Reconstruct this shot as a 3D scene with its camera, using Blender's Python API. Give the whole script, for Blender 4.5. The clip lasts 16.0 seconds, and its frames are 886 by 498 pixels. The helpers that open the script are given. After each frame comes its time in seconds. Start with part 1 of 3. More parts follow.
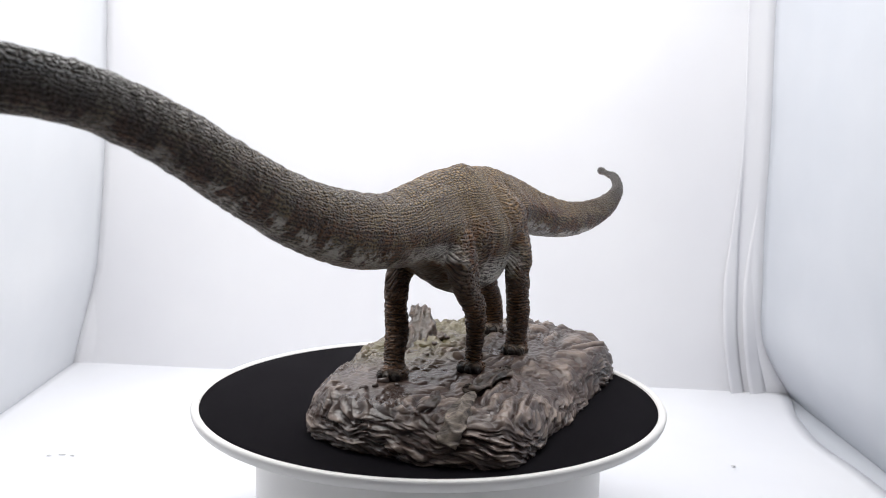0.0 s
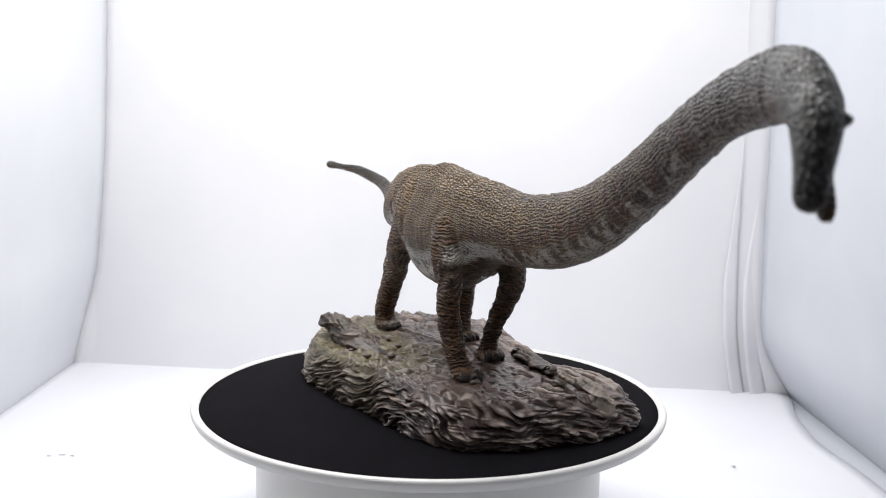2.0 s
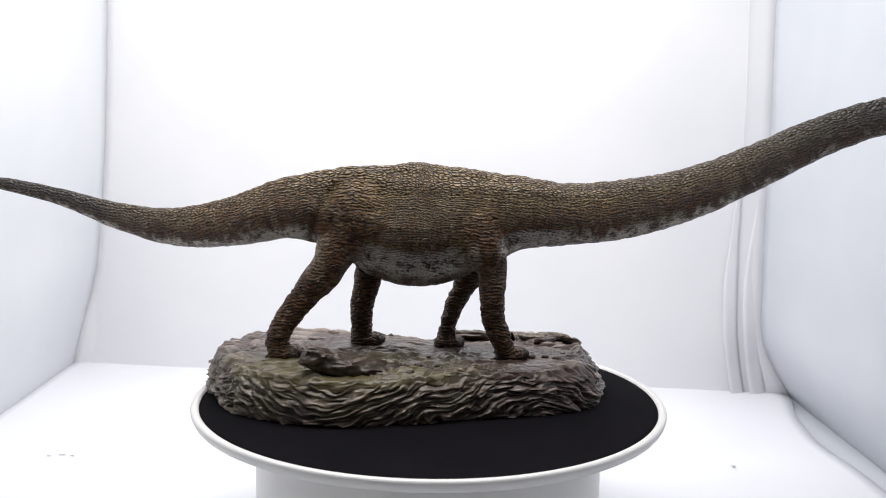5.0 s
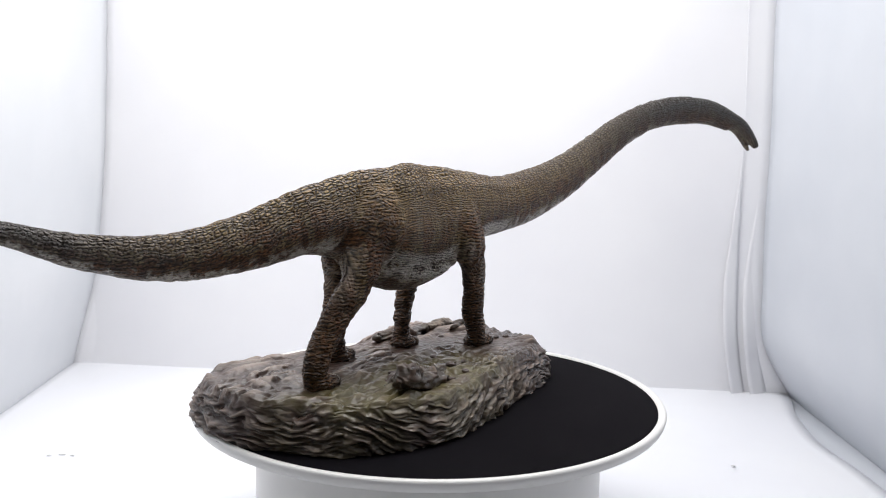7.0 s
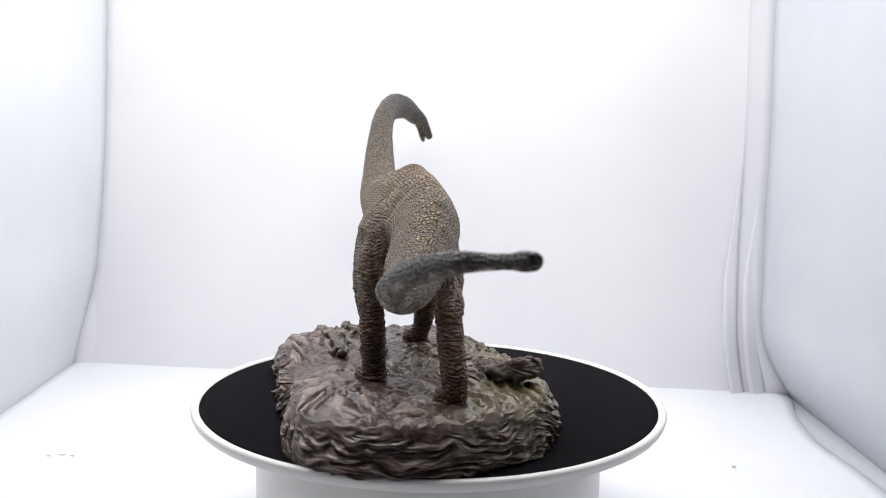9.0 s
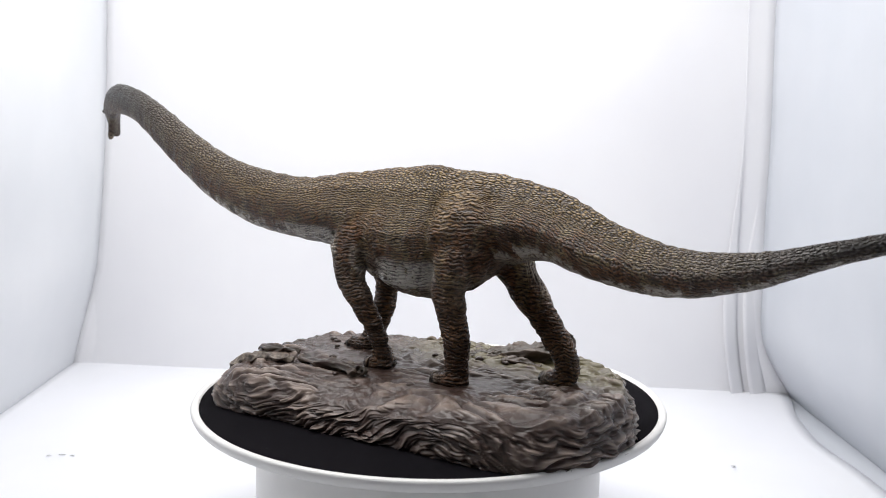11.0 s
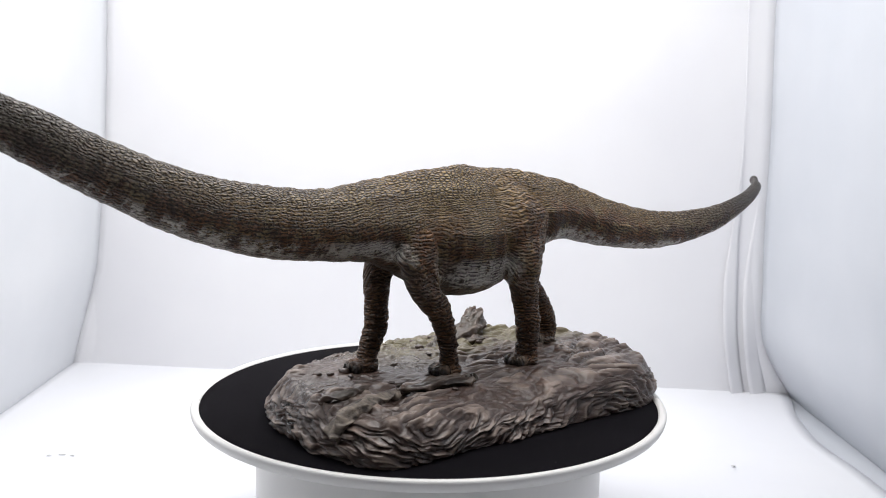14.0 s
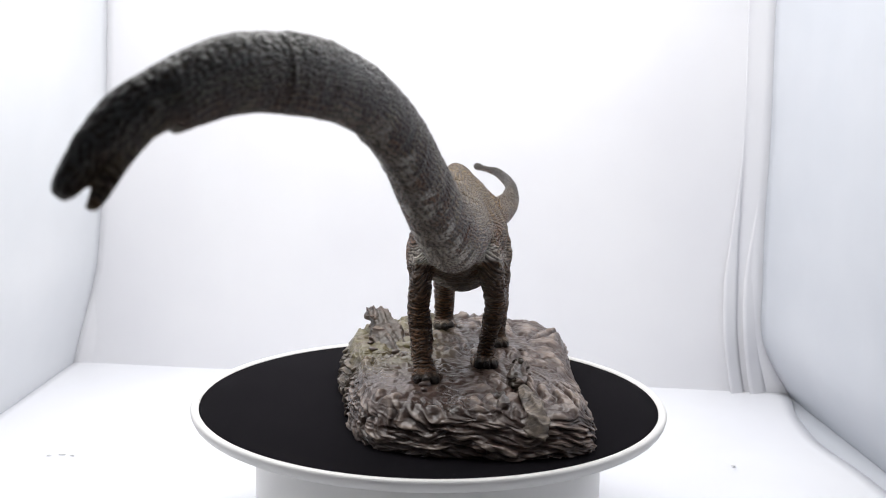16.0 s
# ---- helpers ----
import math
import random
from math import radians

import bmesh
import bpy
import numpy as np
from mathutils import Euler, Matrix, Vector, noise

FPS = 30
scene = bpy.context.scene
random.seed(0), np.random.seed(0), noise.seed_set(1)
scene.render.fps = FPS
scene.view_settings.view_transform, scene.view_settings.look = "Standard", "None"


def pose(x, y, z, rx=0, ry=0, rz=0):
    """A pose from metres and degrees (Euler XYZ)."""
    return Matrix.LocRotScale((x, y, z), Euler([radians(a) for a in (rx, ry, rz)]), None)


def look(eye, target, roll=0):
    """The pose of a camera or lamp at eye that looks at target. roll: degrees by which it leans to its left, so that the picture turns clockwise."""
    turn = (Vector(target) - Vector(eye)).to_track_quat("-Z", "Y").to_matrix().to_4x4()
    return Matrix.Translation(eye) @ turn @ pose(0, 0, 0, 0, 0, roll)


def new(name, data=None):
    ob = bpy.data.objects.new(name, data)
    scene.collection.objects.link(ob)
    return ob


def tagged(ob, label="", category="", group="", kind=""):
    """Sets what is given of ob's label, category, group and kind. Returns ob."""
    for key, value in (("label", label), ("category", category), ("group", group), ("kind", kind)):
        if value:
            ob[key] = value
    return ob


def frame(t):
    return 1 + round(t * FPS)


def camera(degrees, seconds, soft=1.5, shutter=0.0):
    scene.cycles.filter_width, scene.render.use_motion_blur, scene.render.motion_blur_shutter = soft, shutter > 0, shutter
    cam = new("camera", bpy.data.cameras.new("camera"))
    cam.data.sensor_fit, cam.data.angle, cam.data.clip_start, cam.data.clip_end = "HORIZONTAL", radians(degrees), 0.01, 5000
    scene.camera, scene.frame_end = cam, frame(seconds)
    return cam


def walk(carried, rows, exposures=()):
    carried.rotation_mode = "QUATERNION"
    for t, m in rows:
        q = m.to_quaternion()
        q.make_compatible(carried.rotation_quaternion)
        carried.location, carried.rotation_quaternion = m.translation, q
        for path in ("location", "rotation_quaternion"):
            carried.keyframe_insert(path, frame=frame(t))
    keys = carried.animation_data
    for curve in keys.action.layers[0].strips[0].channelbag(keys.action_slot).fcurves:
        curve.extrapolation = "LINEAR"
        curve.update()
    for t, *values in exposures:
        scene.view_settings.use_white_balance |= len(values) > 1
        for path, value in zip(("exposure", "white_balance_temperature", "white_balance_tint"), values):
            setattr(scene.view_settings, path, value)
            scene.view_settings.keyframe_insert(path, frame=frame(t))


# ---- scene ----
U = 0.12  # radius of the turntable's black mat, metres
EYE = Vector((0.0, -4.089, 1.2218)) * U
cam = camera(50.36, 16.0, soft=0.85)
VIEW = look(EYE, EYE + Vector((0.01159, 0.99068, -0.13569)), 1.085)
walk(cam, [(0.0, VIEW), (16.0, VIEW)])
cam.data.dof.use_dof = True
cam.data.dof.focus_distance = 0.47
cam.data.dof.aperture_fstop = 20.0

# the turntable's turn in degrees, every half second
TURN = [0.0, 12.37, 24.32, 36.12, 48.27, 59.58, 70.86, 82.13, 94.07, 106.11, 118.26,
        130.41, 142.43, 154.21, 166.41, 178.36, 190.96, 203.28, 215.73, 228.04, 239.98, 251.63,
        262.75, 273.94, 285.56, 296.63, 307.90, 319.93, 332.32, 344.50, 357.12, 369.54, 382.12]

# ---- world and light ----
FLOOR_Z = -0.709 * U
TOP_Z = 3.49 * U
world = bpy.data.worlds.new("room_light")
world.use_nodes = True
scene.world = world
world.node_tree.nodes["Background"].inputs[0].default_value = (0.80, 0.88, 1.0, 1)
world.node_tree.nodes["Background"].inputs[1].default_value = 0.25
scene.view_settings.exposure = 0.0


def area(name, at, target, sx, sy, watts, colour):
    data = bpy.data.lights.new(name, "AREA")
    data.shape, data.size, data.size_y, data.energy, data.color = "RECTANGLE", sx, sy, watts, colour
    ob = new(name, data)
    ob.matrix_basis = look(at, target)
    return ob


# the light box's LED panel under its roof
area("led_panel_light", (-0.3 * U, 0.80 * U, TOP_Z - 0.012), (-0.3 * U, 0.87 * U, 0), 3.7 * U, 3.5 * U, 2.75, (1.0, 0.985, 0.97))


# ---- materials ----
def nodes_of(name):
    m = bpy.data.materials.new(name)
    m.use_nodes = True
    nt = m.node_tree
    return m, nt, nt.nodes["Principled BSDF"]


class Net:
    """Short hand for wiring shader nodes."""

    def __init__(self, nt):
        self.nt = nt

    def node(self, kind, **props):
        n = self.nt.nodes.new(kind)
        for k, v in props.items():
            setattr(n, k, v)
        return n

    def put(self, socket, value):
        if hasattr(value, "is_linked"):
            self.nt.links.new(value, socket)
        else:
            socket.default_value = value

    def coords(self, scale=(1, 1, 1), kind="Object", turn=(0, 0, 0)):
        tc = self.node("ShaderNodeTexCoord")
        mp = self.node("ShaderNodeMapping")
        mp.inputs["Scale"].default_value = scale
        mp.inputs["Rotation"].default_value = turn
        self.nt.links.new(tc.outputs[kind], mp.inputs["Vector"])
        return mp.outputs[0]

    def noise(self, vec, scale, detail=4, rough=0.55, distort=0.0):
        n = self.node("ShaderNodeTexNoise")
        self.put(n.inputs["Vector"], vec)
        n.inputs["Scale"].default_value, n.inputs["Detail"].default_value = scale, detail
        n.inputs["Roughness"].default_value, n.inputs["Distortion"].default_value = rough, distort
        return n.outputs["Fac"]

    def voronoi(self, vec, scale, feature="F1", random=1.0):
        n = self.node("ShaderNodeTexVoronoi", feature=feature)
        self.put(n.inputs["Vector"], vec)
        n.inputs["Scale"].default_value, n.inputs["Randomness"].default_value = scale, random
        return n.outputs["Distance"]

    def ramp(self, fac, stops):
        n = self.node("ShaderNodeValToRGB")
        self.put(n.inputs[0], fac)
        el = n.color_ramp.elements
        while len(el) < len(stops):
            el.new(0.5)
        for e, (p, c) in zip(el, stops):
            e.position = p
            e.color = (c, c, c, 1) if isinstance(c, (int, float)) else (*c, 1)
        return n.outputs[0]

    def mix(self, fac, a, b, mode="MIX"):
        n = self.node("ShaderNodeMix", data_type="RGBA", blend_type=mode)
        for s, v in ((n.inputs[0], fac), (n.inputs[6], a), (n.inputs[7], b)):
            self.put(s, (*v, 1) if isinstance(v, tuple) and len(v) == 3 else v)
        return n.outputs[2]

    def math(self, op, a, b=0.0, clamp=False):
        n = self.node("ShaderNodeMath", operation=op, use_clamp=clamp)
        self.put(n.inputs[0], a)
        self.put(n.inputs[1], b)
        return n.outputs[0]

    def attr(self, name):
        return self.node("ShaderNodeAttribute", attribute_name=name).outputs["Fac"]

    def attr_vector(self, name):
        return self.node("ShaderNodeAttribute", attribute_name=name).outputs["Vector"]

    def stretch(self, vec, scale, warp=0.0, warp_scale=1.0):
        """A vector scaled by axis, its lines made uneven by a noise."""
        mul = self.node("ShaderNodeVectorMath", operation="MULTIPLY")
        self.put(mul.inputs[0], vec)
        mul.inputs[1].default_value = scale
        if not warp:
            return mul.outputs[0]
        n = self.node("ShaderNodeTexNoise")
        self.put(n.inputs["Vector"], mul.outputs[0])
        n.inputs["Scale"].default_value, n.inputs["Detail"].default_value = warp_scale, 2
        add = self.node("ShaderNodeVectorMath", operation="MULTIPLY_ADD")
        self.put(add.inputs[0], n.outputs["Color"])
        add.inputs[1].default_value = (warp, warp, warp)
        self.put(add.inputs[2], mul.outputs[0])
        return add.outputs[0]

    def bump(self, height, strength, distance, normal=None):
        n = self.node("ShaderNodeBump")
        n.inputs["Strength"].default_value, n.inputs["Distance"].default_value = strength, distance
        self.put(n.inputs["Height"], height)
        if normal is not None:
            self.put(n.inputs["Normal"], normal)
        return n.outputs[0]


def cloth_material(name, colour, tint):
    m, nt, p = nodes_of(name)
    w = Net(nt)
    v = w.coords()
    big = w.noise(v, 7.0, 3)
    p.inputs["Roughness"].default_value = 0.85
    p.inputs["Specular IOR Level"].default_value = 0.2
    w.put(p.inputs["Base Color"], w.mix(w.ramp(big, [(0.35, 0.0), (0.7, 1.0)]), colour, tint))
    weave = w.noise(v, 1800.0, 2)
    folds = w.noise(w.coords((1.0, 1.0, 0.25)), 16.0, 3)
    w.put(p.inputs["Normal"], w.bump(weave, 0.15, 0.0003, w.bump(folds, 0.25, 0.004)))
    return m


def plain_material(name, colour, rough=0.5, spec=0.5, grain=400.0, vary=0.12, bump=0.1, metal=0.0):
    m, nt, p = nodes_of(name)
    w = Net(nt)
    v = w.coords()
    n = w.noise(v, grain, 3)
    dark = tuple(c * (1 - vary) for c in colour)
    w.put(p.inputs["Base Color"], w.mix(w.noise(v, grain * 0.06, 4), dark, colour))
    p.inputs["Roughness"].default_value, p.inputs["Specular IOR Level"].default_value = rough, spec
    p.inputs["Metallic"].default_value = metal
    w.put(p.inputs["Normal"], w.bump(n, bump, 0.0004))
    return m


def mat_material():
    m, nt, p = nodes_of("black_velvet")
    w = Net(nt)
    v = w.coords()
    wear = w.noise(v, 28.0, 5)
    lint = w.ramp(w.voronoi(v, 95.0), [(0.0, 1.0), (0.055, 0.0)])
    sparse = w.ramp(w.noise(v, 60.0, 2), [(0.54, 0.0), (0.60, 1.0)])
    fac = w.math("MULTIPLY", lint, sparse)
    base = w.mix(wear, (0.0035, 0.003, 0.0045), (0.008, 0.007, 0.009))
    w.put(p.inputs["Base Color"], w.mix(w.math("MULTIPLY", fac, 0.6), base, (0.12, 0.11, 0.11)))
    p.inputs["Roughness"].default_value, p.inputs["Specular IOR Level"].default_value = 0.95, 0.06
    w.put(p.inputs["Normal"], w.bump(w.noise(v, 2500.0, 2), 0.4, 0.0004))
    return m


def rock_material():
    m, nt, p = nodes_of("painted_rock")
    w = Net(nt)
    v = w.coords()
    patch = w.noise(v, 22.0, 5, 0.6, 0.6)
    fine = w.noise(v, 260.0, 5, 0.65)
    stone = w.mix(w.ramp(patch, [(0.32, 0.0), (0.68, 1.0)]), (0.062, 0.032, 0.023), (0.128, 0.076, 0.057))
    stone = w.mix(w.ramp(fine, [(0.35, 0.0), (0.75, 1.0)]), stone, w.mix(0.35, stone, (0.20, 0.162, 0.145)))
    crags = w.noise(w.coords((0.55, 0.55, 2.0)), 150.0, 5, 0.6, 0.9)
    crags.node.noise_type = "RIDGED_MULTIFRACTAL"
    # dry-brushed crests, dark wash in the grooves
    stone = w.mix(w.ramp(crags, [(0.10, 0.55), (0.42, 0.0)]), stone, (0.026, 0.017, 0.014))
    crest = w.attr("crest")
    stone = w.mix(w.ramp(crest, [(0.48, 0.0), (0.85, 0.7)]), stone, (0.34, 0.265, 0.218))
    stone = w.mix(w.ramp(crest, [(0.03, 0.85), (0.30, 0.0)]), stone, (0.024, 0.016, 0.013))
    moss = w.math("MULTIPLY", w.attr("moss"), w.ramp(w.noise(v, 55.0, 5, 0.65), [(0.32, 0.0), (0.54, 1.0)]))
    stone = w.mix(w.math("MULTIPLY", moss, 0.85), stone, w.mix(fine, (0.092, 0.082, 0.028), (0.160, 0.136, 0.062)))
    w.put(p.inputs["Base Color"], stone)
    p.inputs["Specular IOR Level"].default_value = 0.5
    w.put(p.inputs["Roughness"], w.ramp(patch, [(0.3, 0.22), (0.7, 0.40)]))
    w.put(p.inputs["Normal"], w.bump(fine, 0.4, 0.0008, w.bump(crags, 0.7, 0.0020)))
    return m


def wood_material():
    m, nt, p = nodes_of("painted_driftwood")
    w = Net(nt)
    v = w.coords((1, 1, 1))
    n = w.noise(w.coords((0.3, 1, 1)), 300.0, 4)
    w.put(p.inputs["Base Color"], w.mix(w.ramp(n, [(0.35, 0.0), (0.7, 1.0)]), (0.040, 0.029, 0.022), (0.33, 0.27, 0.215)))
    p.inputs["Roughness"].default_value = 0.55
    w.put(p.inputs["Normal"], w.bump(n, 0.5, 0.0012, w.bump(w.noise(v, 80.0, 4), 0.3, 0.002)))
    return m


def skin_material():
    m, nt, p = nodes_of("painted_scaly_skin")
    w = Net(nt)
    v = w.coords()
    along, around, limb, thigh = w.attr("along"), w.attr("around"), w.attr("limb"), w.attr("thigh")
    back = w.ramp(around, [(0.62, 0.0), (0.84, 1.0)])
    # pebbly scales: large on the back, in rows along the flanks, level wrinkles on thighs and legs
    hide = w.attr_vector("hide")
    leggy = w.math("MAXIMUM", limb, thigh)
    big = w.voronoi(w.stretch(hide, (46.0, 78.0, 1.0), 0.8, 0.5), 1.0, "DISTANCE_TO_EDGE", 0.85)
    small = w.voronoi(w.stretch(hide, (56.0, 108.0, 1.0), 0.9, 0.45), 1.0, "DISTANCE_TO_EDGE", 0.9)
    level = w.voronoi(w.stretch(v, (250.0, 250.0, 600.0), 1.5, 0.5), 1.0, "DISTANCE_TO_EDGE", 1.0)
    scale = w.mix(back, w.ramp(small, [(0.02, 0.0), (0.22, 0.5), (0.46, 1.0)]), w.ramp(big, [(0.02, 0.0), (0.20, 0.5), (0.44, 1.0)]))
    scale = w.mix(leggy, scale, w.ramp(level, [(0.01, 0.0), (0.18, 0.5), (0.42, 1.0)]))
    # wavy rows that the scales line up in
    axes = w.node("ShaderNodeSeparateXYZ")
    w.put(axes.inputs[0], hide)
    drift = w.noise(w.stretch(hide, (13.0, 13.0, 1.0)), 1.0, 3, 0.6)
    rows = w.math("ADD", w.math("MULTIPLY", axes.outputs[1], 420.0), w.math("MULTIPLY", drift, 24.0))
    rows = w.math("MULTIPLY_ADD", w.math("SINE", rows), 0.5)
    rows.node.inputs[2].default_value = 0.5
    upright = w.node("ShaderNodeSeparateXYZ")
    w.put(upright.inputs[0], v)
    sway = w.noise(w.coords((1.0, 1.0, 0.6)), 95.0, 3, 0.6)
    rings = w.math("ADD", w.math("MULTIPLY", upright.outputs[2], 3300.0), w.math("MULTIPLY", sway, 27.0))
    rings = w.math("MULTIPLY_ADD", w.math("SINE", rings), 0.5)
    rings.node.inputs[2].default_value = 0.5
    lines = w.mix(leggy, w.mix(w.math("MULTIPLY", back, 0.55), rows, scale), rings)
    scale = w.mix(0.44, scale, lines)
    scale = w.ramp(scale, [(0.12, 0.0), (0.48, 0.55), (0.88, 1.0)])
    wrinkle = w.noise(w.coords((0.75, 0.75, 3.2)), 95.0, 4, 0.6, 1.1)
    patch = w.noise(v, 48.0, 5, 0.62, 0.6)
    mottle = w.noise(v, 170.0, 5, 0.65)
    fleck = w.noise(w.coords((1, 1, 2.0)), 520.0, 3, 0.7)
    # upright bands along the flanks of neck, body and tail
    comb = w.node("ShaderNodeCombineXYZ")
    w.put(comb.inputs[0], w.math("MULTIPLY", along, 58.0))
    w.put(comb.inputs[1], w.math("MULTIPLY", around, 2.2))
    bands = w.noise(comb.outputs[0], 1.0, 4, 0.65, 0.5)
    olive = w.mix(w.ramp(patch, [(0.32, 0.0), (0.68, 1.0)]), (0.160, 0.092, 0.032), (0.272, 0.182, 0.074))
    rust = w.mix(w.ramp(mottle, [(0.35, 0.0), (0.65, 1.0)]), (0.056, 0.025, 0.012), (0.240, 0.096, 0.034))
    flank = w.mix(w.ramp(bands, [(0.49, 0.0), (0.58, 1.0)]), rust, w.mix(0.35, olive, (0.40, 0.30, 0.18)))
    col = w.mix(w.ramp(w.math("SUBTRACT", around, w.ramp(along, [(0.28, 0.20), (0.38, 0.0), (0.56, 0.0), (0.66, 0.10)])), [(0.38, 0.0), (0.70, 1.0)]), flank, olive)
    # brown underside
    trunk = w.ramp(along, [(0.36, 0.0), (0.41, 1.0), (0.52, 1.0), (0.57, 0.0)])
    edge = w.math("ADD", around, w.math("MULTIPLY", w.math("SUBTRACT", bands, 0.5), -0.34))
    pale = w.math("MULTIPLY", w.ramp(edge, [(0.08, 0.70), (0.15, 0.0)]), w.ramp(mottle, [(0.30, 0.45), (0.55, 1.0)]))
    pale = w.math("MULTIPLY", pale, w.math("SUBTRACT", 1.0, w.math("MAXIMUM", w.ramp(along, [(0.76, 0.0), (0.90, 0.9)]), w.math("MAXIMUM", trunk, thigh)), True))
    col = w.mix(pale, col, (0.46, 0.41, 0.345))
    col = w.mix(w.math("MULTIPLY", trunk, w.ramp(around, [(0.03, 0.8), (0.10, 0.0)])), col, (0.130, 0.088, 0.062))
    strip = w.math("MULTIPLY", w.ramp(around, [(0.09, 0.0), (0.14, 1.0), (0.25, 1.0), (0.33, 0.0)]), w.ramp(mottle, [(0.36, 0.0), (0.48, 1.0)]))
    strip = w.math("MULTIPLY", w.math("MULTIPLY", strip, trunk), w.math("SUBTRACT", 1.0, leggy, True))
    col = w.mix(w.math("MULTIPLY", strip, 0.95), col, (0.78, 0.73, 0.66))
    # slate grey towards the head and along the end of the tail
    slate = w.ramp(along, [(0.10, 0.85), (0.24, 0.0), (0.62, 0.0), (0.86, 0.95)])
    slate = w.math("MULTIPLY", slate, w.ramp(w.math("ADD", around, w.math("MULTIPLY", patch, 0.6)), [(0.45, 0.45), (0.95, 1.0)]))
    col = w.mix(slate, col, w.mix(mottle, (0.028, 0.033, 0.036), (0.105, 0.116, 0.122)))
    ridge_dark = w.math("MULTIPLY", w.ramp(around, [(0.70, 0.0), (0.92, 1.0)]), w.ramp(along, [(0.50, 0.0), (0.62, 0.42)]))
    col = w.mix(ridge_dark, col, (0.090, 0.086, 0.074))
    # rusty brown legs
    leg = w.mix(w.ramp(patch, [(0.34, 0.0), (0.66, 1.0)]), (0.070, 0.027, 0.011), (0.200, 0.092, 0.035))
    col = w.mix(w.math("MULTIPLY", w.math("MAXIMUM", limb, w.math("MULTIPLY", thigh, 0.40)), 0.85), col, leg)
    # dark wash in wrinkles and between the scales, dry-brushed tops
    col = w.mix(w.ramp(wrinkle, [(0.32, 0.55), (0.46, 0.0)]), col, (0.046, 0.022, 0.010))
    col = w.mix(w.ramp(scale, [(0.0, 0.95), (0.58, 0.0)]), col, (0.030, 0.016, 0.009))
    tops = w.math("MULTIPLY", w.ramp(scale, [(0.48, 0.0), (0.95, 0.85)]), w.ramp(fleck, [(0.40, 0.1), (0.62, 1.0)]))
    tops = w.math("MULTIPLY", tops, w.ramp(around, [(0.12, 0.25), (0.40, 0.75), (0.9, 1.0)]))
    bright = w.mix(0.35, w.mix(1.0, col, (2.5, 2.35, 2.1), "MULTIPLY"), w.mix(w.math("MAXIMUM", slate, ridge_dark), (0.47, 0.38, 0.215), (0.30, 0.31, 0.315)))
    col = w.mix(tops, col, bright)
    # pale broken flecks low on the flanks
    low = w.math("MULTIPLY", w.ramp(around, [(0.05, 0.12), (0.12, 1.0), (0.19, 1.0), (0.31, 0.0)]), w.ramp(bands, [(0.47, 0.03), (0.53, 1.0)]))
    low = w.math("MULTIPLY", low, w.math("SUBTRACT", 1.0, w.math("MAXIMUM", thigh, w.ramp(along, [(0.72, 0.0), (0.86, 0.9)])), True))
    low = w.math("MULTIPLY", low, w.ramp(w.math("ADD", w.math("MULTIPLY", mottle, 0.6), w.math("MULTIPLY", fleck, 0.4)), [(0.45, 0.0), (0.53, 1.0)]))
    col = w.mix(w.math("MULTIPLY", low, 0.9), col, (0.68, 0.63, 0.56))
    broken = w.ramp(w.math("ADD", w.math("MULTIPLY", mottle, 0.6), w.math("MULTIPLY", fleck, 0.4)), [(0.44, 0.0), (0.52, 1.0)])
    col = w.mix(w.math("MULTIPLY", w.math("MULTIPLY", strip, broken), w.ramp(scale, [(0.15, 0.2), (0.5, 0.9)])), col, (0.78, 0.74, 0.68))
    col = w.mix(w.math("MULTIPLY", w.attr("claw"), 0.85), col, (0.016, 0.013, 0.012))
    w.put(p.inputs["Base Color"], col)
    w.put(p.inputs["Roughness"], w.ramp(mottle, [(0.3, 0.33), (0.7, 0.50)]))
    p.inputs["Specular IOR Level"].default_value = 0.38
    h1 = w.bump(wrinkle, 0.6, 0.0030)
    h2 = w.bump(scale, 1.0, 0.0023, h1)
    w.put(p.inputs["Normal"], w.bump(fleck, 0.25, 0.0004, h2))
    return m


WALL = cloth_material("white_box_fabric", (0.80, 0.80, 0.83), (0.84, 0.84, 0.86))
# the side walls' dimmer light is put into greyer colours, the right one deeper
SIDE_SHADED = cloth_material("shaded_side_fabric", (0.56, 0.585, 0.63), (0.61, 0.63, 0.67))
SIDE_HALF_SHADED = cloth_material("half_shaded_side_fabric", (0.68, 0.70, 0.73), (0.73, 0.745, 0.77))
SHEET = cloth_material("white_floor_sheet", (0.79, 0.80, 0.84), (0.82, 0.83, 0.86))
SEAM = cloth_material("white_seam_tape", (0.79, 0.79, 0.82), (0.84, 0.84, 0.86))
ROOM = plain_material("room_paint", (0.42, 0.42, 0.43), 0.9, 0.2, 60.0)
TABLE = plain_material("table_wood", (0.28, 0.19, 0.11), 0.5, 0.4, 80.0)
PLASTIC = plain_material("white_plastic", (0.86, 0.85, 0.83), 0.35, 0.5, 250.0, 0.04, 0.03)
GAP_SHADE = plain_material("gap_shade_grey", (0.25, 0.24, 0.25), 0.6, 0.3)
VELVET = mat_material()
ROCK = rock_material()
WOOD = wood_material()
SKIN = skin_material()
SMUDGE = plain_material("grey_smudge", (0.66, 0.66, 0.67), 0.8, 0.2)


# ---- mesh helpers ----
def part(name, bm, material, parent=None, label="", smooth=True):
    me = bpy.data.meshes.new(name)
    bm.normal_update()
    bm.to_mesh(me)
    bm.free()
    me.materials.append(material)
    for f in me.polygons:
        f.use_smooth = smooth
    ob = new(name, me)
    ob.parent = parent
    return tagged(ob, label)


